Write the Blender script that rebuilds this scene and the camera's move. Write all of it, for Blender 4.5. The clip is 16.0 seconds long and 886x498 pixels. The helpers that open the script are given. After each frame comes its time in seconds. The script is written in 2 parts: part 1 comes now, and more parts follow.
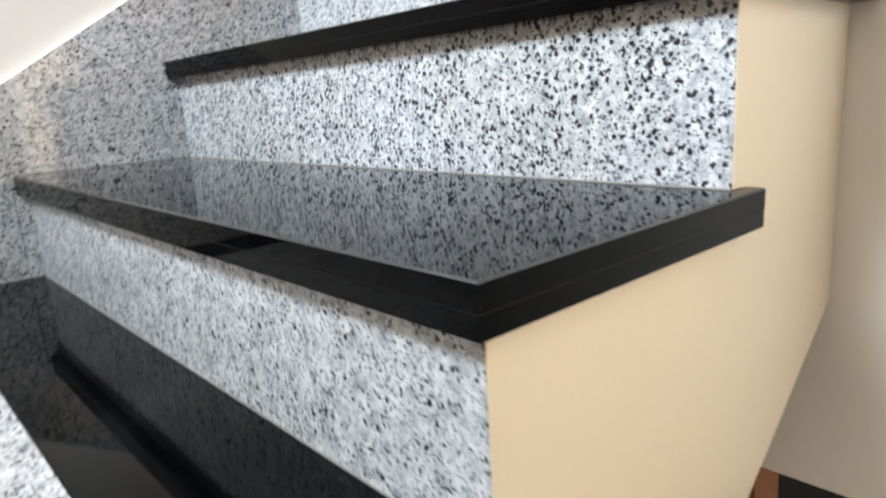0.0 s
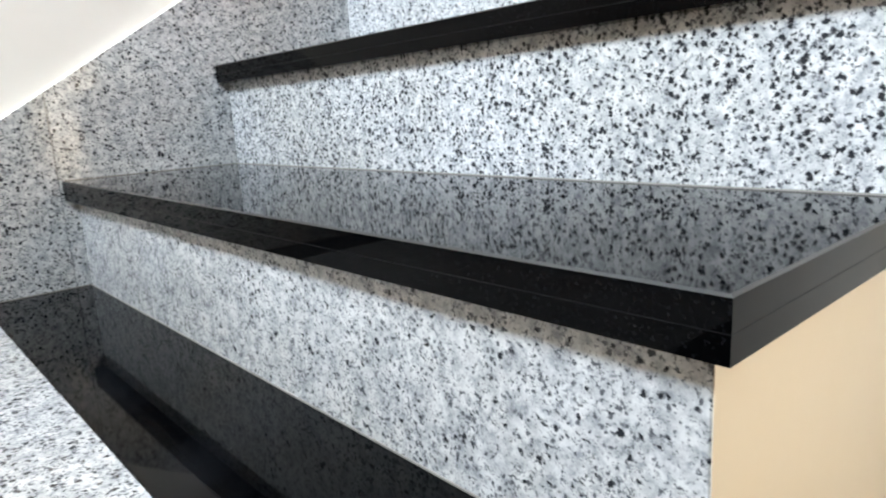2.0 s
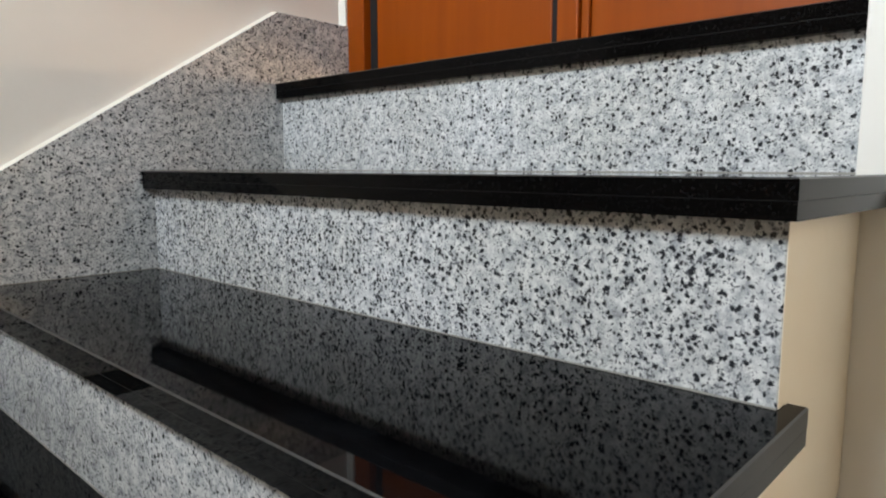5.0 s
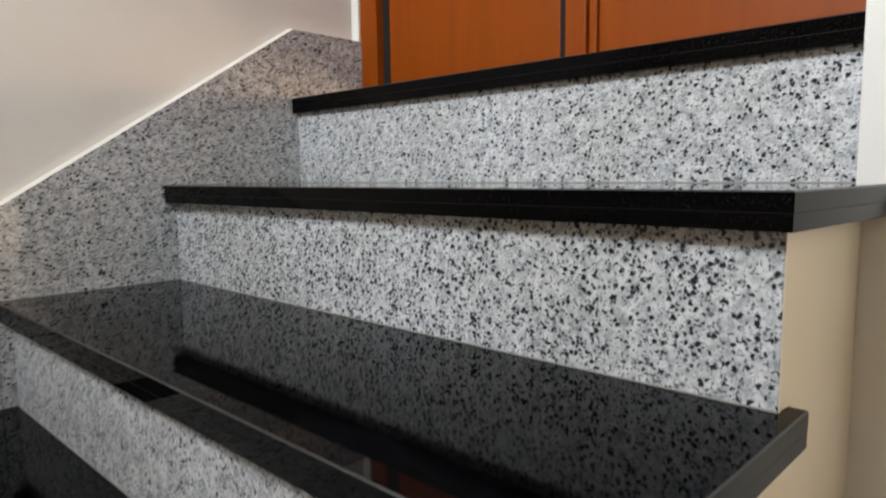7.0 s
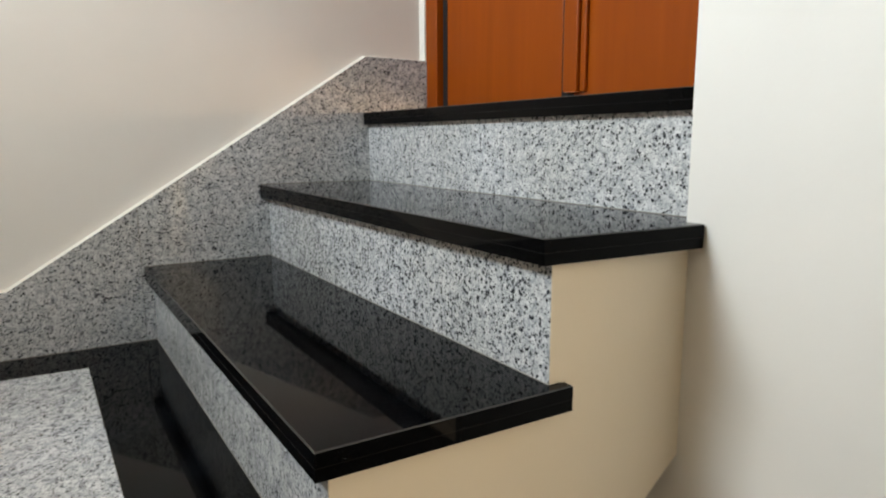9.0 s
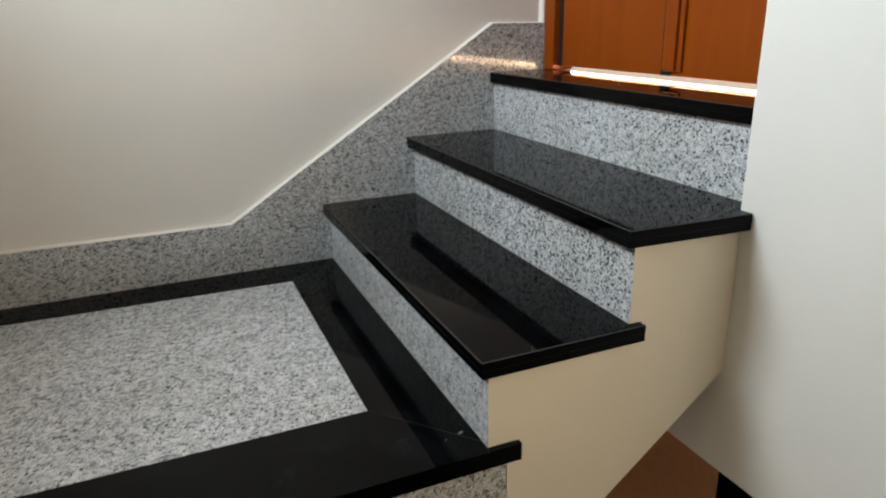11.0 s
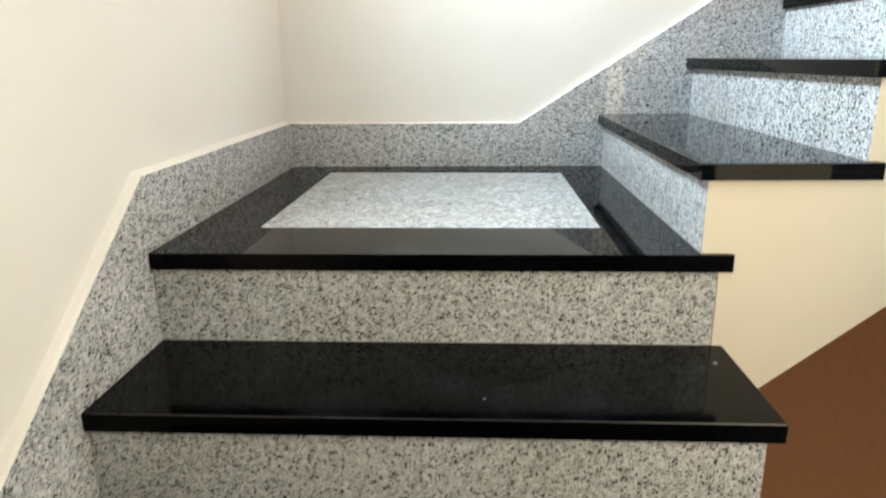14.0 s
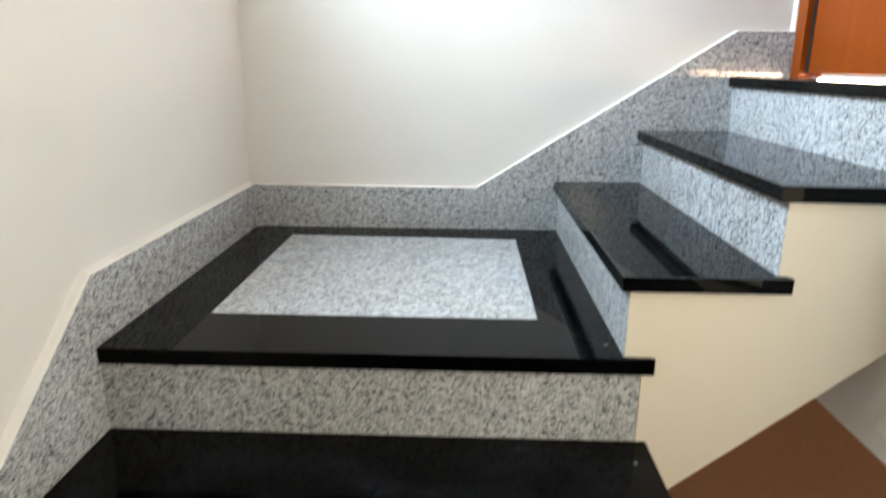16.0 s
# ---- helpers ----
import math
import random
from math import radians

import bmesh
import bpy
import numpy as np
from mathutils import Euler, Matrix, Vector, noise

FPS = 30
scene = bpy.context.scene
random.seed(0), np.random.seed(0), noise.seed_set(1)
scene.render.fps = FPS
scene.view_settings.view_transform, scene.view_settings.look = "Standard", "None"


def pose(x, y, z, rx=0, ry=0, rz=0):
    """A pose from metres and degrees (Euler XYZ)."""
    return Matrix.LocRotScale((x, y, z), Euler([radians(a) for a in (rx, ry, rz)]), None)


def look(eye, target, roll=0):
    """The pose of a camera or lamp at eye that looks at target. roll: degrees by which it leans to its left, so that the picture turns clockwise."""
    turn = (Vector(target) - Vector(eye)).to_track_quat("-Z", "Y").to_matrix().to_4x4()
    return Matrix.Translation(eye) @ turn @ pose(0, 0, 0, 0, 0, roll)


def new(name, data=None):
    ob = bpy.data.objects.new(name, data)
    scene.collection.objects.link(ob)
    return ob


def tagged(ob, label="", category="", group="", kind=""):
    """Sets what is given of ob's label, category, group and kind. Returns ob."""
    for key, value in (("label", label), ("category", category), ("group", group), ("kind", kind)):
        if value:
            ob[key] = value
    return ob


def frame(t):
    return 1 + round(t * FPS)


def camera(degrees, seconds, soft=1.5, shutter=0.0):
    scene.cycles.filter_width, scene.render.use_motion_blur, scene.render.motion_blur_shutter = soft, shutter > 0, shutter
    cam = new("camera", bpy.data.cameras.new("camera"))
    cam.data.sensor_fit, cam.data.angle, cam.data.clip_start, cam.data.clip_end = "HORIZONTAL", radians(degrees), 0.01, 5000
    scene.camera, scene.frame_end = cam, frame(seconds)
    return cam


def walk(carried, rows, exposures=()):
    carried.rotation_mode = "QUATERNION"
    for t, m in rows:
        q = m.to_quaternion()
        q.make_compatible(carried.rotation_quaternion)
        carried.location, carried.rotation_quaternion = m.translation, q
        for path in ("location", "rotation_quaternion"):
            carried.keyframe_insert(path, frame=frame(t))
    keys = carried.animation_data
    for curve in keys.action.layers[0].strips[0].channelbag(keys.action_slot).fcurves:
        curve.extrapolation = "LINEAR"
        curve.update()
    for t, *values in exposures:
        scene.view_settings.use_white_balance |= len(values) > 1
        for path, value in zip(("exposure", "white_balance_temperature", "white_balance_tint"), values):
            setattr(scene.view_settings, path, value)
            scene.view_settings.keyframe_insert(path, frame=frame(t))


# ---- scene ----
cam = camera(67.3, 16.0, soft=2.0, shutter=0.5)
PATH = [
    (0, (0.817, -1.258, 0.253), (2.111, 0.199, -0.198), -3.7),
    (0.5, (0.809, -1.181, 0.239), (2.225, 0.193, -0.09), -4.8),
    (1, (0.801, -1.165, 0.229), (2.258, 0.158, -0.131), -3.3),
    (1.5, (0.779, -1.164, 0.244), (2.144, 0.241, -0.163), -3.6),
    (2, (0.775, -1.161, 0.246), (2.069, 0.307, -0.167), -3.3),
    (2.5, (0.766, -1.163, 0.256), (1.997, 0.362, -0.14), -3.5),
    (3, (0.77, -1.162, 0.261), (2.005, 0.363, -0.124), -3.4),
    (3.5, (0.785, -1.164, 0.282), (2.097, 0.313, -0.032), -1.9),
    (4, (0.779, -1.161, 0.31), (2.208, 0.205, 0.007), 0.7),
    (4.5, (0.792, -1.169, 0.333), (2.246, 0.177, 0.062), 0.4),
    (6.8, (0.776, -1.183, 0.367), (2.226, 0.177, 0.148), -0.8),
    (7, (0.773, -1.193, 0.357), (2.205, 0.186, 0.132), -0.7),
    (7.5, (0.808, -1.262, 0.333), (2.061, 0.282, 0.119), -1.3),
    (8, (0.864, -1.357, 0.333), (2.059, 0.231, 0.112), -2.2),
    (8.2, (0.86, -1.414, 0.341), (2.011, 0.209, 0.141), -2.3),
    (10.3, (0.718, -1.756, 0.663), (1.582, -0.062, 0.043), 0.7),
    (10.5, (0.691, -1.783, 0.675), (1.505, -0.062, 0.062), -0.4),
    (11, (0.62, -1.868, 0.672), (1.347, -0.123, 0.018), -1.4),
    (11.5, (0.63, -1.943, 0.621), (1.17, -0.113, 0.02), -1.1),
    (12, (0.678, -2.039, 0.523), (0.958, -0.131, -0.009), -0.0),
    (12.5, (0.694, -2.096, 0.506), (0.808, -0.177, -0.047), 0.3),
    (13, (0.687, -2.142, 0.477), (0.681, -0.238, -0.134), -0.5),
    (13.5, (0.653, -2.174, 0.429), (0.566, -0.281, -0.21), -1.5),
    (14, (0.629, -2.232, 0.352), (0.525, -0.312, -0.2), -0.7),
    (14.5, (0.603, -2.303, 0.295), (0.481, -0.399, -0.304), -1.4),
    (15, (0.613, -2.338, 0.324), (0.533, -0.439, -0.3), -0.7),
    (15.5, (0.669, -2.308, 0.415), (0.591, -0.402, -0.186), -0.9),
    (16, (0.727, -2.236, 0.544), (0.661, -0.309, 0.012), 0.4),
]
EXPOSURES = [
    (0.0, 0.00, 6890, 17), (1.0, 0.02, 6760, 16), (2.0, 0.08, 6753, 15), (3.0, 0.14, 6816, 15), (3.5, 0.08, 7038, 16), (4.0, -0.35, 7150, 16), (4.5, -0.66, 7241, 16),
    (7.0, -0.92, 7492, 19), (7.5, -0.89, 7581, 19), (8.0, -0.89, 7660, 18), (10.5, -0.95, 7210, 13), (11.0, -1.12, 7220, 14), (11.5, -0.53, 7230, 12), (12.0, -0.24, 7230, 10),
    (12.5, -0.07, 7180, 10), (13.0, -0.10, 7080, 10), (13.5, 0.08, 6930, 9), (14.0, 0.18, 6650, 9), (15.0, 0.03, 6500, 9), (15.5, -0.08, 6450, 9), (16.0, -0.14, 6350, 11),
]
walk(cam, [(t, look(eye, target, roll)) for t, eye, target, roll in PATH], EXPOSURES)

# ---------------------------------------------------------------- sizes
XR = (1.040, 1.311, 1.581)        # riser faces of the upper flight
XN = (1.022, 1.291, 1.567)        # nosing edges of the upper flight
ZT = (0.169, 0.342, 0.515)        # tread tops of the upper flight
SIDE, FACE = -1.049, -1.034       # side nosing, plastered stringer face
WALLX, WALLEND = 1.541, -1.027    # partition face and end
LY0, LRUN, LRISE = -1.045, 0.2755, 0.1830
FLOORZ = -13 * LRISE
CEIL = 3.0
REAR = -8.2

# ---------------------------------------------------------------- world and light
world = bpy.data.worlds.new("sky")
scene.world = world
world.use_nodes = True
wn = world.node_tree
sky = wn.nodes.new("ShaderNodeTexSky")
sky.sky_type, sky.sun_disc = "NISHITA", False
sky.sun_elevation, sky.sun_rotation = radians(68), radians(90)
wn.links.new(sky.outputs[0], wn.nodes["Background"].inputs[0])
wn.nodes["Background"].inputs[1].default_value = 0.12

sun = new("sun", bpy.data.lights.new("sun", "SUN"))
sun.data.energy, sun.data.angle, sun.data.color = 5.0, radians(0.5), (1.0, 0.93, 0.82)
sun.matrix_world = look((3, -0.5, 7.4), (0, -0.5, 0))


def area_lamp(eye, target, w, h, watts, colour):
    ob = new("area_light", bpy.data.lights.new("area_light", "AREA"))
    ob.data.shape, ob.data.size, ob.data.size_y = "RECTANGLE", w, h
    ob.data.energy, ob.data.color = watts, colour
    ob.matrix_world = look(eye, target)
    return ob


WIN_A = (-0.92, -0.26, 1.20, 1.86)     # opening in the left wall: y0 y1 z0 z1
FILL_HOLE_B = (-2.40, -1.62, -0.185, 1.25)     # unseen opening added in the right wall for warm fill: y0 y1 z0 z1
FILL_HOLE_C = (-1.20, -0.15, -1.88, -0.78)   # unseen opening added one storey down the left wall, to brighten the brown door
area_lamp((-0.18, -0.59, 1.53), (1.0, -1.13, 1.49), 0.60, 0.60, 110.0, (0.69, 0.865, 1.0))
# warm fill from the added right opening, for the stringer and left wall
area_lamp((1.61, -2.00, 0.53), (0.61, -1.48, 0.40), 0.72, 1.38, 18.5, (1.0, 0.86, 0.61))
# added fill lamp that lifts the lower door and its surroundings
area_lamp((-0.16, -0.675, -1.33), (1.5, -0.60, -0.9), 1.0, 1.05, 6.5, (1.0, 0.93, 0.82))
# daylight off the terrace, through the gap under the upper door
area_lamp((1.800, -0.570, ZT[2] + 0.0060), (1.0, -0.570, ZT[2] + 0.0060), 0.96, 0.008, 2.4, (1.0, 0.72, 0.46))


# ---------------------------------------------------------------- materials
def material(name):
    m = bpy.data.materials.new(name)
    m.use_nodes = True
    t = m.node_tree
    return m, t, t.nodes["Principled BSDF"]


def node(t, kind, **values):
    n = t.nodes.new(kind)
    for k, v in values.items():
        n.inputs[k.replace("_", " ")].default_value = v
    return n


def ramp(t, source, stops):
    r = t.nodes.new("ShaderNodeValToRGB")
    e = r.color_ramp.elements
    while len(e) < len(stops):
        e.new(0.5)
    for el, (p, c) in zip(e, stops):
        el.position = p
        el.color = (*c, 1) if len(c) == 3 else c
    t.links.new(source, r.inputs[0])
    return r.outputs[0]


def mix(t, fac, a, b, mode="MIX"):
    n = t.nodes.new("ShaderNodeMix")
    n.data_type, n.blend_type = "RGBA", mode
    for sock, val in ((n.inputs[0], fac), (n.inputs[6], a), (n.inputs[7], b)):
        if isinstance(val, (int, float)):
            sock.default_value = val
        elif isinstance(val, tuple):
            sock.default_value = (*val, 1)
        else:
            t.links.new(val, sock)
    return n.outputs[2]


def coords(t, shift=6.0):
    """Object coordinates, moved by a random step for each slab."""
    c = t.nodes.new("ShaderNodeTexCoord")
    info = t.nodes.new("ShaderNodeObjectInfo")
    mul = t.nodes.new("ShaderNodeMath")
    mul.operation = "MULTIPLY"
    mul.inputs[1].default_value = shift
    t.links.new(info.outputs["Random"], mul.inputs[0])
    add = t.nodes.new("ShaderNodeVectorMath")
    t.links.new(c.outputs["Object"], add.inputs[0])
    t.links.new(mul.outputs[0], add.inputs[1])
    return add.outputs[0]


def noise_tex(t, vec, scale, detail=3.0, rough=0.55):
    n = node(t, "ShaderNodeTexNoise", Scale=scale, Detail=detail, Roughness=rough)
    t.links.new(vec, n.inputs["Vector"])
    return n.outputs["Fac"]


def bump(t, b, height, strength, distance):
    n = node(t, "ShaderNodeBump", Strength=strength, Distance=distance)
    t.links.new(height, n.inputs["Height"])
    t.links.new(n.outputs[0], b.inputs["Normal"])


def white_granite():
    m, t, b = material("white_granite")
    v = coords(t)
    warp = node(t, "ShaderNodeTexNoise", Scale=210.0, Detail=4.0, Roughness=0.65)
    t.links.new(v, warp.inputs["Vector"])
    bent = t.nodes.new("ShaderNodeVectorMath")
    bent.operation = "MULTIPLY_ADD"
    bent.inputs[1].default_value = (0.0085, 0.0085, 0.0085)
    t.links.new(warp.outputs["Color"], bent.inputs[0])
    t.links.new(v, bent.inputs[2])
    mottle = ramp(t, noise_tex(t, v, 75, 5, 0.7), [(0.30, (0.29, 0.305, 0.325)), (0.44, (0.51, 0.525, 0.54)), (0.60, (0.72, 0.73, 0.73))])
    blue = ramp(t, noise_tex(t, v, 135, 3, 0.6), [(0.55, (0, 0, 0)), (0.70, (0.75, 0.75, 0.75))])
    c = mix(t, blue, mottle, (0.27, 0.285, 0.32))
    cluster = noise_tex(t, v, 48, 3, 0.6)
    # dark grains of uneven size, over grey ones
    for scale, grow, least, dark in ((430.0, 0.85, 0.56, (0.25, 0.26, 0.28)), (320.0, 0.90, 0.50, (0.12, 0.127, 0.14)), (200.0, 0.94, 0.530, (0.024, 0.026, 0.031))):
        vor = node(t, "ShaderNodeTexVoronoi", Scale=scale)
        t.links.new(bent.outputs[0], vor.inputs["Vector"])
        sep = t.nodes.new("ShaderNodeSeparateColor")
        t.links.new(vor.outputs["Color"], sep.inputs[0])
        size = t.nodes.new("ShaderNodeMath")
        size.operation = "MULTIPLY_ADD"
        size.inputs[1].default_value, size.inputs[2].default_value = -grow, grow * least
        t.links.new(sep.outputs[0], size.inputs[0])
        crowd = t.nodes.new("ShaderNodeMath")
        crowd.operation = "MULTIPLY_ADD"
        crowd.inputs[1].default_value = 0.46
        t.links.new(cluster, crowd.inputs[0])
        t.links.new(size.outputs[0], crowd.inputs[2])
        less = t.nodes.new("ShaderNodeMath")
        less.operation = "SUBTRACT"
        less.inputs[1].default_value = 0.23
        t.links.new(crowd.outputs[0], less.inputs[0])
        rim = t.nodes.new("ShaderNodeMath")
        t.links.new(less.outputs[0], rim.inputs[0])
        t.links.new(vor.outputs["Distance"], rim.inputs[1])
        spot = ramp(t, rim.outputs[0], [(0.0, (1, 1, 1)), (0.24, (0, 0, 0))])
        c = mix(t, spot, c, dark)
    stain = ramp(t, noise_tex(t, v, 5, 3), [(0.35, (0.90, 0.89, 0.86)), (0.65, (1, 1, 1))])
    t.links.new(mix(t, 1.0, c, stain, "MULTIPLY"), b.inputs["Base Color"])
    t.links.new(ramp(t, noise_tex(t, v, 4, 3), [(0.3, (0.06,) * 3), (0.7, (0.10,) * 3)]), b.inputs["Roughness"])
    b.inputs["Specular IOR Level"].default_value = 0.38
    bump(t, b, noise_tex(t, v, 90, 2), 0.015, 0.001)
    return m


def black_granite(name, ior, gloss, dusty):
    """Polished black stone; gloss: least and most roughness; dusty: how far the film of dust covers the upper faces."""
    m, t, b = material(name)
    v = coords(t)
    fleck = ramp(t, noise_tex(t, v, 420, 2, 0.6), [(0.60, (0.0008, 0.0009, 0.0011)), (0.80, (0.012, 0.012, 0.014))])
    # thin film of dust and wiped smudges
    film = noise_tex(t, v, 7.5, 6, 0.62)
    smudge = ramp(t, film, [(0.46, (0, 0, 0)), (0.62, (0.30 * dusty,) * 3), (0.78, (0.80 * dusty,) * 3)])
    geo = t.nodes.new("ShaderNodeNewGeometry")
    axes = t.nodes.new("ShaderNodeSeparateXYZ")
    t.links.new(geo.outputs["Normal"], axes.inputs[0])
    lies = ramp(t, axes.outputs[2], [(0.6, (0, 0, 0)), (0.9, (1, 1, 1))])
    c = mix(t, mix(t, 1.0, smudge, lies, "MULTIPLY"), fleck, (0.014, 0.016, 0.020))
    dust = node(t, "ShaderNodeTexVoronoi", Scale=38.0)
    t.links.new(v, dust.inputs["Vector"])
    d = ramp(t, dust.outputs["Distance"], [(0.015, (1, 1, 1)), (0.03, (0, 0, 0))])
    c = mix(t, d, c, (0.10, 0.10, 0.10))
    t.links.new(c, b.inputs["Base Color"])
    t.links.new(ramp(t, noise_tex(t, v, 7, 5, 0.65), [(0.3, (gloss[0],) * 3), (0.75, (gloss[1],) * 3)]), b.inputs["Roughness"])
    b.inputs["IOR"].default_value = ior
    bump(t, b, noise_tex(t, v, 5, 2), 0.01, 0.002)
    return m


def paint(name, colour, rough=0.6, blotch=0.05):
    m, t, b = material(name)
    v = coords(t, 0.0)
    lo = tuple(x * (1 - blotch) for x in colour)
    c = ramp(t, noise_tex(t, v, 2.5, 4, 0.6), [(0.3, lo), (0.7, colour)])
    t.links.new(c, b.inputs["Base Color"])
    t.links.new(ramp(t, noise_tex(t, v, 20, 3), [(0.3, (rough - 0.08,) * 3), (0.7, (rough + 0.08,) * 3)]), b.inputs["Roughness"])
    bump(t, b, noise_tex(t, v, 55, 5, 0.6), 0.10, 0.004)
    return m


def varnished_wood():
    m, t, b = material("varnished_wood")
    c = t.nodes.new("ShaderNodeTexCoord")
    mp = t.nodes.new("ShaderNodeMapping")
    mp.inputs["Scale"].default_value = (14, 14, 0.8)
    t.links.new(c.outputs["Object"], mp.inputs[0])
    grain = noise_tex(t, mp.outputs[0], 3.0, 5, 0.6)
    col = ramp(t, grain, [(0.25, (0.235, 0.043, 0.002)), (0.6, (0.265, 0.050, 0.0023)), (0.8, (0.29, 0.057, 0.0027))])
    t.links.new(col, b.inputs["Base Color"])
    b.inputs["Roughness"].default_value = 0.34
    b.inputs["Specular IOR Level"].default_value = 0.12
    b.inputs["Coat Weight"].default_value = 0.03
    b.inputs["Coat Roughness"].default_value = 0.12
    bump(t, b, grain, 0.05, 0.002)
    return m


def plain(name, colour, rough):
    m, t, b = material(name)
    v = coords(t)
    t.links.new(ramp(t, noise_tex(t, v, 40, 3), [(0.3, tuple(x * 0.85 for x in colour)), (0.7, colour)]), b.inputs["Base Color"])
    b.inputs["Roughness"].default_value = rough
    return m


GRANITE = white_granite()
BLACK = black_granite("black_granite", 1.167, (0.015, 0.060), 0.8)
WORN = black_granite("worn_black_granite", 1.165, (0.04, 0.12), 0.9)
WALL = paint("wall_paint", (0.80, 0.77, 0.72))
CREAM = paint("cream_paint", (0.80, 0.715, 0.585), 0.5)
BEAD = paint("bead_paint", (0.80, 0.76, 0.69), 0.6, 0.08)
CEILING = paint("ceiling_paint", (0.80, 0.79, 0.76))
WOOD = varnished_wood()
BROWN = plain("brown_laminate", (0.52, 0.232, 0.10), 0.5)
GROUT = plain("grout", (0.30, 0.285, 0.26), 0.8)
# near-black colour that stands for the shade inside door gaps
GAP_SHADE = plain("gap_shade", (0.004, 0.003, 0.003), 0.9)
HONED = plain("honed_black_granite", (0.014, 0.014, 0.015), 0.3)
TERRAZZO = plain("floor_tile", (0.30, 0.24, 0.19), 0.35)
TERRACE = plain("terrace_stone", (0.80, 0.78, 0.74), 0.6)
MITRE = plain("mitre_filler", (0.035, 0.033, 0.03), 0.6)
ADHESIVE = plain("stone_adhesive", (0.007, 0.007, 0.0075), 0.45)
ADHESIVE.node_tree.nodes["Principled BSDF"].inputs["Specular IOR Level"].default_value = 0.1
CEMENT = plain("cement_smear", (0.13, 0.135, 0.15), 0.8)


# ---------------------------------------------------------------- building helpers
def mesh_from(bm, name, mat):
    bmesh.ops.recalc_face_normals(bm, faces=bm.faces)
    me = bpy.data.meshes.new(name)
    bm.to_mesh(me)
    bm.free()
    me.materials.append(mat)
    return me


def part(name, bm, mat, parent=None, label=""):
    ob = new(name, mesh_from(bm, name, mat))
    ob.parent = parent
    if parent and not parent.data:
        ob.matrix_parent_inverse = Matrix.Translation(-parent.location)
    return tagged(ob, label)


def prism(poly, to3, w0, w1, bevel=0.0, segments=2):
    """A polygon in (u, v), drawn out from w0 to w1; to3 turns (u, v, w) into a place."""
    bm = bmesh.new()
    a = [bm.verts.new(to3(u, v, w0)) for u, v in poly]
    b = [bm.verts.new(to3(u, v, w1)) for u, v in poly]
    bm.faces.new(a)
    bm.faces.new(b[::-1])
    n = len(poly)
    for i in range(n):
        bm.faces.new((a[i], b[i], b[(i + 1) % n], a[(i + 1) % n]))
    bmesh.ops.recalc_face_normals(bm, faces=bm.faces)
    if bevel:
        bmesh.ops.bevel(bm, geom=list(bm.edges), offset=bevel, segments=segments, affect="EDGES", profile=0.5)
    return bm


def round_top(bm, z, offset, segments=2):
    """Rounds the edges of the face at height z."""
    edges = [e for e in bm.edges if all(abs(v.co.z - z) < 1e-5 for v in e.verts)]
    made = bmesh.ops.bevel(bm, geom=edges, offset=offset, segments=segments, affect="EDGES", profile=0.5)
    for f in made["faces"]:
        f.material_index = 1
    return bm


def XY(u, v, w): return (u, v, w)
def XZ(u, v, w): return (u, w, v)
def YZ(u, v, w): return (w, u, v)


def box(x0, x1, y0, y1, z0, z1, bevel=0.0, segments=2):
    return prism([(x0, y0), (x1, y0), (x1, y1), (x0, y1)], XY, z0, z1, bevel, segments)


def rect(a0, a1, b0, b1):
    return [(a0, b0), (a1, b0), (a1, b1), (a0, b1)]


def bead(line, up, to3, front, back):
    """A plaster fillet along the top of a skirting: from its front edge back and up to the wall."""
    bm = bmesh.new()
    rows = []
    n = len(line)
    for i, (u, v) in enumerate(line):
        d = Vector((0, 0))
        for j in (i - 1, i):
            if 0 <= j < n - 1:
                s = Vector(line[j + 1]) - Vector(line[j])
                d += Vector((-s.y, s.x)).normalized() * (1 if s.x > 0 else -1)
        d.normalize()
        rows.append([bm.verts.new(to3(u, v, front)), bm.verts.new(to3(u + d.x * up * 0.45, v + d.y * up * 0.45, front + (back - front) * 0.30)),
                     bm.verts.new(to3(u + d.x * up, v + d.y * up, back)), bm.verts.new(to3(u, v, back))])
    for p, q in zip(rows, rows[1:]):
        for k in range(4):
            bm.faces.new((p[k], q[k], q[(k + 1) % 4], p[(k + 1) % 4]))
    bm.faces.new(rows[0])
    bm.faces.new(rows[-1][::-1])
    return bm


def empty(name, x, y, z, label, category, kind=""):
    """A thing's base; its parts keep their places in the world."""
    ob = new(name)
    ob.location = (x, y, z)
    return tagged(ob, label, category, kind=kind)


def structure(name, bm, mat, label, category):
    return tagged(part(name, bm, mat), label, category, kind="structure")


# ---------------------------------------------------------------- walls, ceiling, floors
def wall_with_hole(name, to3, outer, hole, w0, w1, mat, label):
    (a0, a1, b0, b1), (h0, h1, k0, k1) = outer, hole
    bm = bmesh.new()
    for r in ((a0, a1, b0, k0), (a0, a1, k1, b1), (a0, h0, k0, k1), (h1, a1, k0, k1)):
        piece = prism(rect(*r), to3, w0, w1)
        me = bpy.data.meshes.new("piece")
        piece.to_mesh(me)
        piece.free()
        bm.from_mesh(me)
        bpy.data.meshes.remove(me)
    bmesh.ops.remove_doubles(bm, verts=bm.verts, dist=1e-5)
    return structure(name, bm, mat, label, "wall")


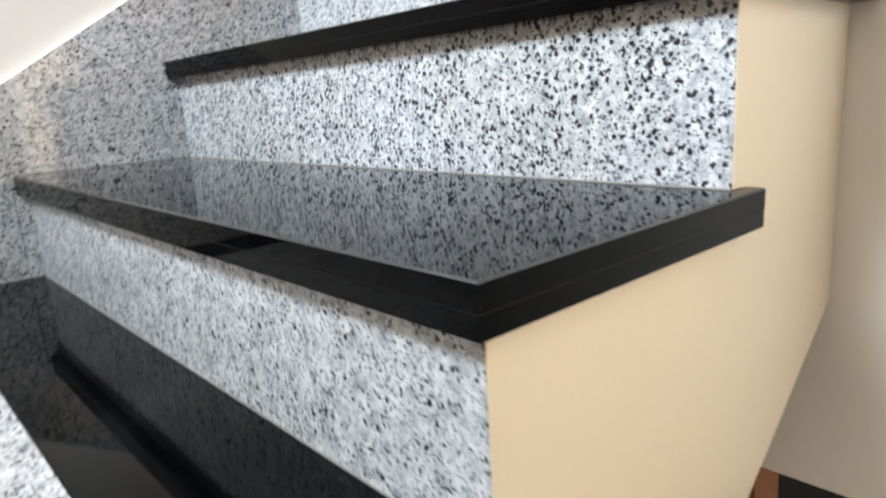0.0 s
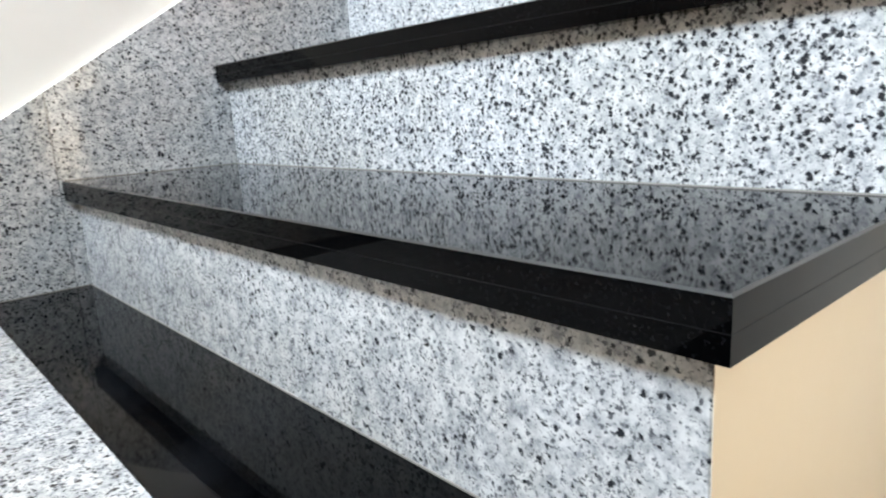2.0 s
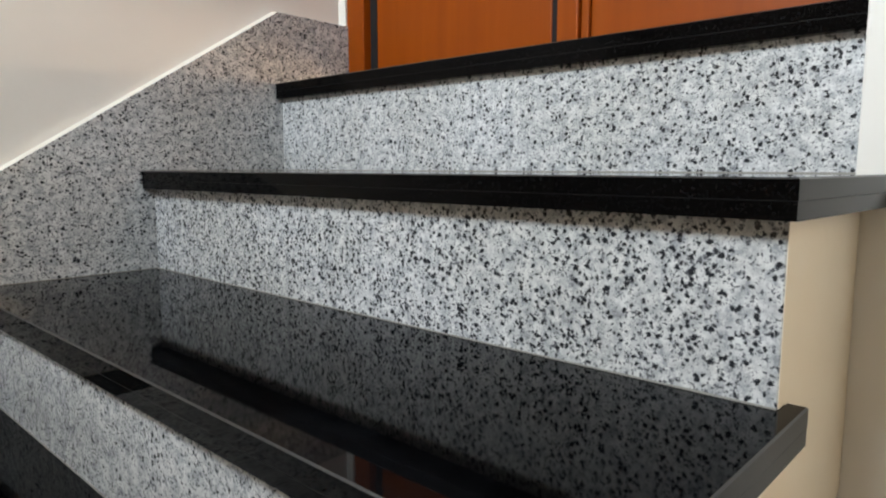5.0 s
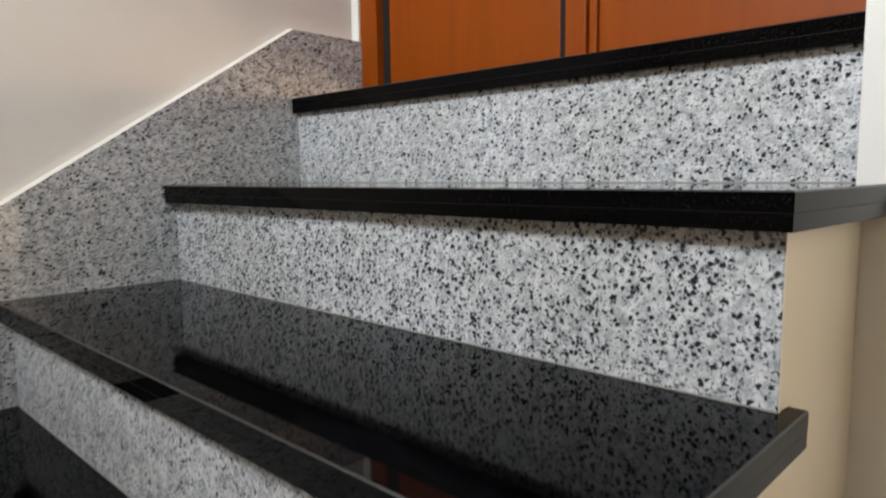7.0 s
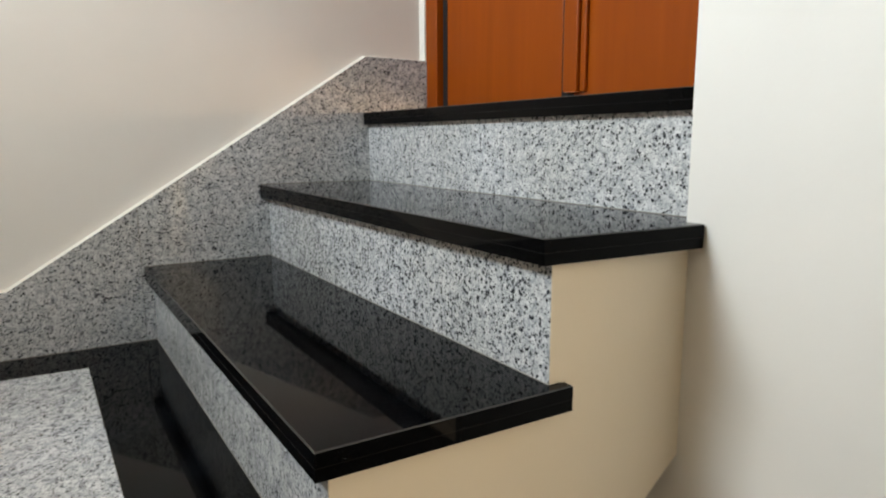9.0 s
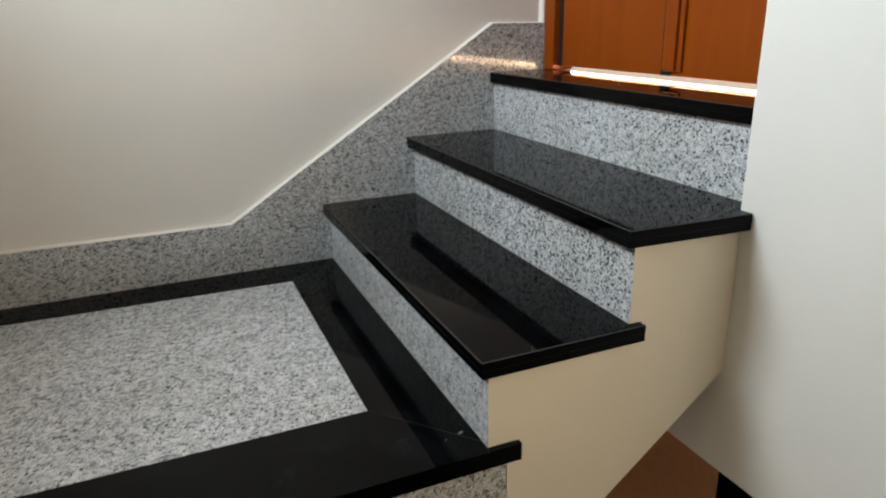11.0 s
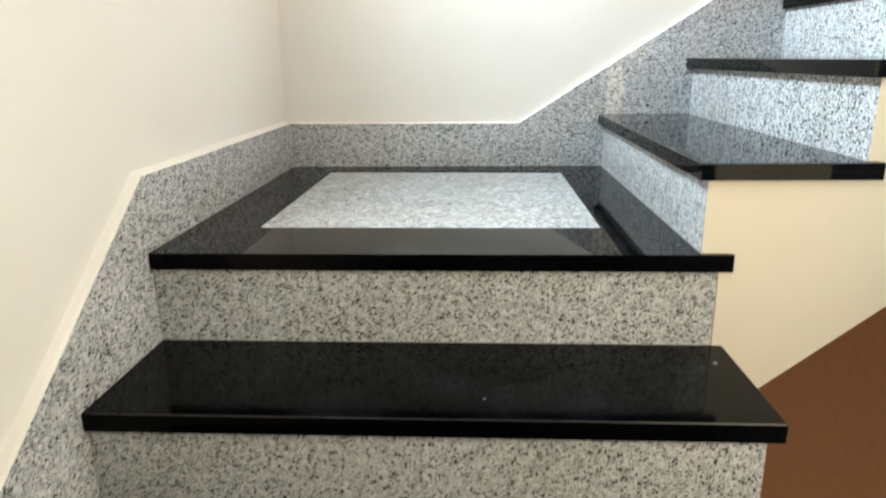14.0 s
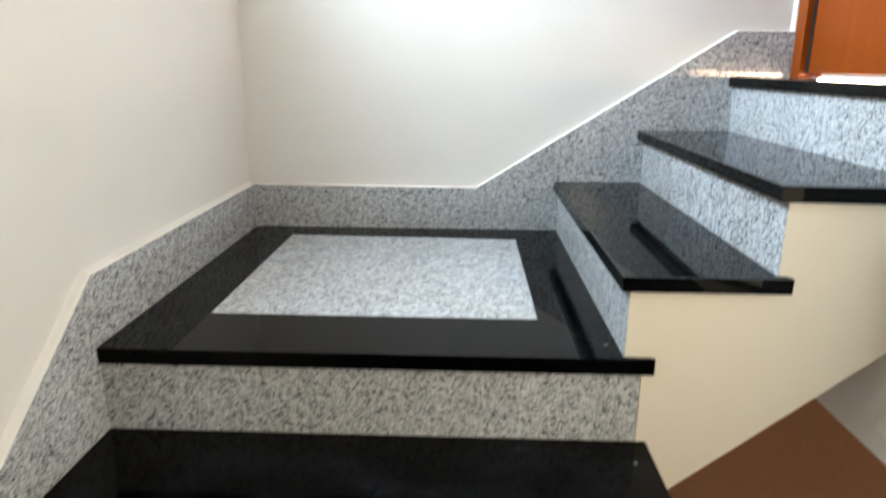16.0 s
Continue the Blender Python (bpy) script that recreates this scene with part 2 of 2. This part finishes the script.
WL, WB = -0.018, 0.018             # wall faces behind the skirting
wall_with_hole("wall_left", YZ, (REAR - 0.2, 1.0, -0.30, CEIL + 0.01), WIN_A, WL, WL - 0.22, WALL, "off-white painted plaster wall beside the lower flight")
wall_with_hole("wall_left_lower", YZ, (REAR - 0.2, 1.0, FLOORZ - 0.2, -0.3005), FILL_HOLE_C, WL, WL - 0.22, WALL, "off-white painted plaster wall of the lower storey")
structure("wall_back", prism([(-0.1, -0.42), (1.92, -0.42), (1.92, 0.47), (1.83, 0.47), (1.83, CEIL + 0.02), (-0.1, CEIL + 0.02)], XZ, WB, WB + 0.22),
          WALL, "off-white painted plaster wall above the landing", "wall")
structure("wall_rear", box(-0.1, 1.75, REAR - 0.22, REAR, FLOORZ - 0.2, CEIL + 0.03), WALL, "plain plaster wall at the foot of the stairs", "wall")
bm = prism([(0.95, -0.1930), (0.95, 0.30), (WALLEND, 0.30), (WALLEND, CEIL + 0.01), (-1.60, CEIL + 0.01), (-1.60, -0.1930)], YZ, WALLX, WALLX + 0.15, 0.003, 2)
structure("wall_right", bm, WALL, "white painted partition wall beside the stair opening", "wall")
wall_with_hole("wall_right_rear", YZ, (REAR - 0.1, -1.601, -0.1930, CEIL + 0.01), FILL_HOLE_B, WALLX, WALLX + 0.15, WALL, "white painted wall with an added, unseen opening")
structure("lintel", box(1.66, 1.90, REAR, 0.95, -0.236, -0.1950), WALL, "plaster lintel over the lower door", "wall")
structure("wall_lower", prism(rect(REAR - 0.1, -1.45, FLOORZ - 0.15, -0.237), YZ, 1.67, 1.90), WALL, "plain plaster wall beside the lower door", "wall")
structure("wall_upper_end", box(1.80, 1.95, -1.9, -1.096, 0.49, CEIL), WALL, "plain wall beside the upper door", "wall")
structure("wall_over_door", box(1.75, 1.95, -1.096, 0.018, 2.60, CEIL), WALL, "plain wall over the upper door", "wall")
structure("wall_door_side", box(1.691, 1.80, -1.9, -1.10, 0.49, CEIL), WALL, "plain wall beside the upper door", "wall")
structure("ceiling", box(-0.24, 1.95, REAR - 0.22, 0.24, CEIL, CEIL + 0.15), CEILING, "white painted plaster ceiling", "ceiling")
structure("floor", box(-0.018, 1.90, REAR, 0.95, FLOORZ - 0.15, FLOORZ), TERRAZZO, "brownish tiled floor at the stair foot", "floor")
structure("ground", box(1.776, 60, -30, 30, 0.32, 0.512), TERRACE, "pale sunlit stone terrace beyond the door", "ground")

structure("wall_back_lower", box(-0.3, 2.0, 0.90, 1.05, FLOORZ - 0.19, 0.30), WALL, "plain plaster wall of the lower storey", "wall")
structure("ceiling_lower", box(-0.3, 2.0, 0.10, 1.04, -0.40, -0.25), CEILING, "plain plaster ceiling of the lower storey", "ceiling")

# unseen low wall, added so the gap under the upper door stays bright
structure("wall_terrace", box(2.55, 2.67, -6, 6, 0.40, 1.0), paint("bounce_wall_paint", (0.82, 0.76, 0.66)), "added unseen low pale wall that bounces light to the door gap", "wall")

# ---------------------------------------------------------------- upper flight
upper = empty("upper_flight", 1.30, -0.52, 0.0, "short stair flight with black granite treads and speckled risers", "stairs")
SOF = lambda x: -0.287 + 0.813 * (x - 1.157)
bm = prism([(1.0755, SOF(1.0755)), (1.0755, -0.0305), (1.0935, -0.0305), (1.0935, 0.0005), (1.0404, 0.0005), (1.0404, ZT[0] - 0.0310),
            (1.3350, ZT[0] - 0.0310), (1.3350, ZT[0] + 0.0005), (XR[1] + 0.0004, ZT[0] + 0.0005), (XR[1] + 0.0004, ZT[1] - 0.0310), (1.5405, ZT[1] - 0.0310), (1.5405, SOF(1.5405))],
           XZ, FACE, -1.0334)
part("stringer", bm, CREAM, upper, "cream painted plaster stringer")
bm = prism([(1.0755, SOF(1.0755)), (1.0755, -0.0305), (1.0590, -0.0305), (1.0590, ZT[0] - 0.0170), (XR[1] + 0.0190, ZT[0] - 0.0170), (XR[1] + 0.0190, ZT[1] - 0.0170),
            (1.5400, ZT[1] - 0.0170), (1.5400, SOF(1.5400))], XZ, -1.0333, 0.018)
part("core", bm, CREAM, upper, "cream plastered soffit")
for i in range(3):
    z0 = 0.0 if i == 0 else ZT[i - 1]
    y1 = -1.0332 if i < 2 else WALLEND + 0.001
    part("riser", box(XR[i], XR[i] + 0.0185, y1, -0.001, z0 + 0.0006, ZT[i] - 0.0165, 0.0008, 1), GRANITE, upper, "black-speckled white granite riser")


def tread(poly, z, strip, parent):
    slab = part("tread", round_top(prism(poly, XY, z - 0.0162, z), z, 0.0014, 1), BLACK, parent, "polished black granite tread")
    slab.data.materials.append(HONED)
    part("nosing_strip", prism(strip, XY, z - 0.0305, z - 0.0165), BLACK, slab)
    seam = [(u - 0.0002 if i in (0, len(strip) - 1) else u, v - 0.0002 if i >= len(strip) - 2 else v) for i, (u, v) in enumerate(strip)]
    part("adhesive_line", prism(seam, XY, z - 0.0169, z - 0.01625), ADHESIVE, slab)
    return slab


def angle_strip(xn, xr, xe, yn=SIDE, ye=SIDE):
    """The strip under a tread's front and side overhang, seen from above."""
    return [(xn + 0.0003, -0.0008), (xr - 0.0005, -0.0008), (xr - 0.0005, -1.0345), (xe, -1.0345), (xe, ye + 0.0003), (xn + 0.0003, yn + 0.0003)]


tread([(XN[0], -0.0008), (XR[1] + 0.0182, -0.0008), (XR[1] + 0.0182, -1.0332), (1.3340, -1.0332), (1.3340, SIDE), (XN[0], SIDE)], ZT[0], angle_strip(XN[0], XR[0], 1.3338), upper)
tread([(XN[1], -0.0008), (XR[2] + 0.0180, -0.0008), (XR[2] + 0.0180, -1.0260), (1.5385, -1.0260), (1.5385, -1.0580), (XN[1], -1.0440)], ZT[1], angle_strip(XN[1], XR[1], 1.5383, -1.0440, -1.0580), upper)
tread([(XN[2], -0.0008), (1.7750, -0.0008), (1.7750, -1.0255), (XN[2], -1.0255)], ZT[2], rect(XN[2] + 0.0003, XR[2] - 0.0005, -1.0255, -0.0008), upper)
part("fill", box(XR[2] + 0.0190, 1.7750, -1.0255, 0.017, 0.30, ZT[2] - 0.0165), CREAM, upper)
# pale grout in the joints between tread, riser and skirting
for i in range(3):
    z0 = 0.0 if i == 0 else ZT[i - 1]
    y1 = -1.033 if i < 2 else WALLEND + 0.002
    part("grout_line", box(XR[i] - 0.0012, XR[i], y1, -0.0012, z0, z0 + 0.0014), GROUT, upper)
    part("grout_line", box(XN[i] + 0.004, (XR + (1.757,))[i + 1], -0.0014, 0.0, ZT[i] - 0.001, ZT[i] + 0.0012), GROUT, upper)

# ---------------------------------------------------------------- landing
landing = empty("landing", 0.53, -0.52, -0.17, "square stair landing with black granite border round speckled inlay", "stair landing")
IX0, IX1, IY0, IYL, IYR = 0.153, 0.891, -0.842, -0.112, -0.135   # back edge cut a little askew
part("inlay", prism([(IX0 + 0.0006, IY0 + 0.0006), (IX1 - 0.0006, IY0 + 0.0006), (IX1 - 0.0006, IYR - 0.0006), (IX0 + 0.0006, IYL - 0.0006)], XY, -0.018, -0.0002), GRANITE, landing, "speckled white granite inlay slab")
E4 = 0.0005
part("border_slab", prism([(0.001, -0.001), (1.058, -0.001), (IX1, IYR), (IX0, IYL)], XY, -0.018, 0.0), BLACK, landing, "polished black granite border")
part("border_slab", prism([(0.001, -0.001 - 2 * E4), (IX0 - E4, IYL - E4), (IX0 - E4, IY0), (0.001, LY0 + 0.004)], XY, -0.018, 0.0), BLACK, landing)
part("border_slab", prism([(1.0585, -0.001 - 2 * E4), (1.0585, -1.0283), (IX1 + E4, IY0), (IX1 + E4, IYR - E4)], XY, -0.018, 0.0), BLACK, landing)
front = part("border_slab", prism([(0.001, LY0), (1.097, LY0), (1.097, -1.0345), (1.0580, -1.0300), (IX1, IY0 - E4), (IX0, IY0 - E4), (0.001, LY0 + 0.0025)],
                                  XY, -0.018, 0.0), BLACK, landing)
part("nosing_strip", box(0.001, 1.097, LY0, -1.0345, -0.0325, -0.0183), BLACK, front)
for (xa, ya), (xb, yb) in (((0.004, LY0 + 0.005), (IX0, IY0)), ((1.050, -1.0260), (IX1, IY0)), ((0.004, -0.004), (IX0, IYL)), ((1.036, -0.022), (IX1, IYR))):
    part("mitre_joint", prism([(xa - 0.0005, ya), (xa + 0.0005, ya), (xb + 0.0005, yb), (xb - 0.0005, yb)], XY, -0.001, 0.00025), MITRE, landing)
part("core", box(-0.017, 1.0585, -1.0285, 0.017, -0.17, -0.0184), CREAM, landing)
part("grout_line", box(0.001, 1.040, -0.0014, 0.0, 0.0, 0.0016), GROUT, landing)
part("grout_line", box(0.0, 0.0014, LY0 + 0.004, -0.001, 0.0, 0.0016), GROUT, landing)

# ---------------------------------------------------------------- lower flight
lower = empty("lower_flight", 0.54, -2.70, FLOORZ, "stair flight with black granite treads and speckled granite risers", "stairs")
for i in range(13):
    yr = -1.0335 - LRUN * i
    ztop = -LRISE * i
    part("riser", box(0.001, 1.0745, yr, yr + 0.0180, ztop - LRISE + 0.0006, ztop - (0.0184 if i == 0 else 0.0165), 0.0008, 1), GRANITE, lower,
         "black-speckled white granite riser")
    part("grout_line", box(0.001, 1.0745, yr - 0.0012, yr, ztop - LRISE, ztop - LRISE + 0.0014), GROUT, lower)
    if i:
        yn = LY0 - LRUN * i
        s = part("tread", round_top(box(0.001, 1.0960, yn, -1.0165 - LRUN * (i - 1), ztop - 0.0162, ztop), ztop, 0.0014, 1), WORN, lower, "polished black granite tread")
        s.data.materials.append(HONED)
        yb = -1.0345 - LRUN * (i - 1)
        part("nosing_strip", prism([(0.001, yn + 0.0003), (1.0957, yn + 0.0003), (1.0957, yb), (1.0750, yb), (1.0750, yr - 0.0005), (0.001, yr - 0.0005)],
                                   XY, ztop - 0.0325, ztop - 0.0165), BLACK, s)
steps = [(-1.0120, -0.019), (-1.0120, -LRISE - 0.0166)]
for i in range(1, 13):
    if i > 1:
        steps.append((-1.0150 - LRUN * (i - 1), -LRISE * i - 0.0166))
    steps += [(-1.0150 - LRUN * i, -LRISE * i - 0.0166)]
steps += [(-1.0150 - LRUN * 12, FLOORZ), (-3.90, FLOORZ), (-1.0120, -0.36)]
part("core", prism(steps, YZ, 0.002, 1.0735), CREAM, lower, "cream plastered side and soffit")

# ---------------------------------------------------------------- skirtings
sk = empty("skirting", 0.88, 0.0, 0.0, "speckled granite wall skirting with painted plaster fillet", "skirting")
TOPLINE = [(0.0, 0.145), (0.762, 0.142), (1.577, 0.655), (1.757, 0.653)]
JOINTS = (0.0, 1.018, 1.757)


def top_at(x):
    for (x0, z0), (x1, z1) in zip(TOPLINE, TOPLINE[1:]):
        if x <= x1:
            return z0 + (z1 - z0) * (x - x0) / (x1 - x0)
    return TOPLINE[-1][1]


for a, b in zip(JOINTS, JOINTS[1:]):
    tops = [(a + 0.0005, top_at(a))] + [p for p in TOPLINE if a < p[0] < b] + [(b - 0.0005, top_at(b))]
    base = [(b - 0.0005, 0.30 if b > 1.1 else -0.02), (a + 0.0005, -0.02)]
    part("granite_panel", prism(tops + base, XZ, 0.0, 0.0175, 0.0004, 1), GRANITE, sk, "black-speckled white granite panel")
part("joint", box(1.0172, 1.0188, -0.0004, 0.001, 0.172, top_at(1.018) - 0.002), GROUT, sk, "thin pale strip at the panel joint")
part("plaster_fillet", bead(TOPLINE, 0.0035, XZ, 0.001, 0.0185), BEAD, sk, "off-white painted plaster fillet")

part("plaster_fillet", prism([(1.7565, 0.0175), (1.7565, 0.0030), (1.7520, 0.0030), (1.7440, 0.0175)], XY, 0.6545, 2.59), BEAD, sk, "off-white painted plaster fillet")

sl = empty("skirting", 0.0, -1.0, 0.0, "speckled granite skirting sloping along the lower flight", "skirting")
LINE = [(0.0, 0.145), (-1.026, 0.145), (-1.640, -0.288), (-4.60, -0.288 - 2.96 * LRISE / LRUN)]
part("granite_panel", prism([(-0.0005, -0.02), (-0.0005, 0.145), (-1.026, 0.145), (-1.0265, -0.36)], YZ, 0.0, -0.0175, 0.0004, 1), GRANITE, sl, "black-speckled white granite panel")
part("granite_panel", prism([(-1.0270, -0.40), (-1.0270, 0.1445), LINE[2], LINE[3], (-4.60, FLOORZ), (-4.2, FLOORZ)], YZ, 0.0, -0.0175, 0.0004, 1), GRANITE, sl)
part("plaster_fillet", bead(LINE, 0.010, YZ, -0.001, -0.0185), BEAD, sl, "off-white painted plaster fillet")


# ---------------------------------------------------------------- doors
def single_door(name, x, y0, y1, z0, z1, label):
    d = empty(name, x, y0, z0, label, "door", "structure")
    for a, b in ((y0 - 0.034, y0), (y1, y1 + 0.034)):
        part("frame_post", box(x - 0.013, x + 0.06, a, b, z0, z1, 0.002, 1), BROWN, d)
    part("frame_head", box(x - 0.013, x + 0.06, y1 + 0.0345, y0 - 0.0345, z1 - 0.034, z1, 0.002, 1), BROWN, d)
    # blackened strip for the shade between post and leaf
    part("rebate", box(x + 0.030, x + 0.050, y1 + 0.0345, y1 + 0.050, z0, z1 - 0.035), GAP_SHADE, d)
    part("leaf", box(x + 0.004, x + 0.040, y1 + 0.046, y0 - 0.040, z0 + 0.006, z1 - 0.038, 0.003, 2), BROWN, d)
    return d


def double_door(name, x, y0, y1, z0, z1, gap, label):
    d = empty(name, x, y0, z0, label, "door", "structure")
    part("frame_post", box(x - 0.013, x + 0.06, y0 - 0.050, y0 + 0.0178, z0, z1, 0.002, 1), WOOD, d)
    part("frame_post", box(x - 0.013, x + 0.06, y1, y1 + 0.034, z0, z1, 0.002, 1), WOOD, d)
    part("frame_head", box(x - 0.013, x + 0.06, y1 + 0.0345, y0 - 0.0345, z1 - 0.034, z1, 0.002, 1), WOOD, d)
    # dark strips colour in the shade of the gaps at both posts
    part("rebate", box(x + 0.0068, x + 0.050, y0 - 0.0715, y0 - 0.0505, z0 + gap, z1 - 0.035), GAP_SHADE, d)
    part("rebate", box(x + 0.030, x + 0.050, y1 + 0.0345, y1 + 0.060, z0 + gap, z1 - 0.035), GAP_SHADE, d)
    mid = (y0 + y1) / 2
    for a, b in ((mid + 0.031, y0 - 0.072), (y1 + 0.056, mid - 0.006)):
        leaf = part("leaf", box(x + 0.006, x + 0.042, a, b, z0 + gap, z1 - 0.038, 0.003, 2), WOOD, d)
    # almost flush black strip paints the shade between the leaves
    part("groove", box(x + 0.0068, x + 0.040, mid - 0.0055, mid + 0.0305, z0 + gap, z1 - 0.045), GAP_SHADE, d)
    part("astragal", box(x - 0.010, x + 0.0055, mid - 0.030, mid + 0.012, z0 + gap + 0.012, z1 - 0.045, 0.004, 2), WOOD, leaf)
    part("astragal", box(x - 0.003, x + 0.0055, mid - 0.046, mid - 0.031, z0 + gap + 0.012, z1 - 0.045, 0.003, 2), WOOD, leaf)
    return d


double_door("door_1", 1.770, 0.0, -1.095, ZT[2] + 0.0005, 2.595, 0.012, "closed orange-brown varnished wooden double door")
single_door("door_2", 1.683, 0.85, -0.950, FLOORZ, -0.237, "closed plain brown flush door under the stairs")
# plain black slab fills the strip beside the lower door's frame
structure("door_jamb", box(1.660, 1.90, -1.449, -0.951, FLOORZ, -0.2345, 0.002, 1), BLACK, "black slab beside the lower door", "door surround")


# ---------------------------------------------------------------- small cement smears on the polished stone
def smear(x, y, z, r, turn, parent):
    pts = []
    for k in range(12):
        a = k * math.tau / 12
        q = r * (0.7 + 0.5 * noise.noise((x * 40 + math.cos(a) * 2, y * 40 + math.sin(a) * 2, 3.0)))
        u, v = math.cos(a) * q * 1.8, math.sin(a) * q
        pts.append((x + u * math.cos(turn) - v * math.sin(turn), y + u * math.sin(turn) + v * math.cos(turn)))
    part("cement_smear", prism(pts, XY, z - 0.0005, z + 0.0004), CEMENT, parent)


smear(1.016, -0.975, 0.0, 0.0042, 0.4, landing)
smear(0.985, -0.985, 0.0, 0.0018, 1.2, landing)
smear(1.058, -1.112, -LRISE, 0.0050, 1.4, lower)
smear(0.640, -1.255, -LRISE, 0.0020, 0.3, lower)
smear(0.900, -1.520, -2 * LRISE, 0.0030, 0.8, lower)
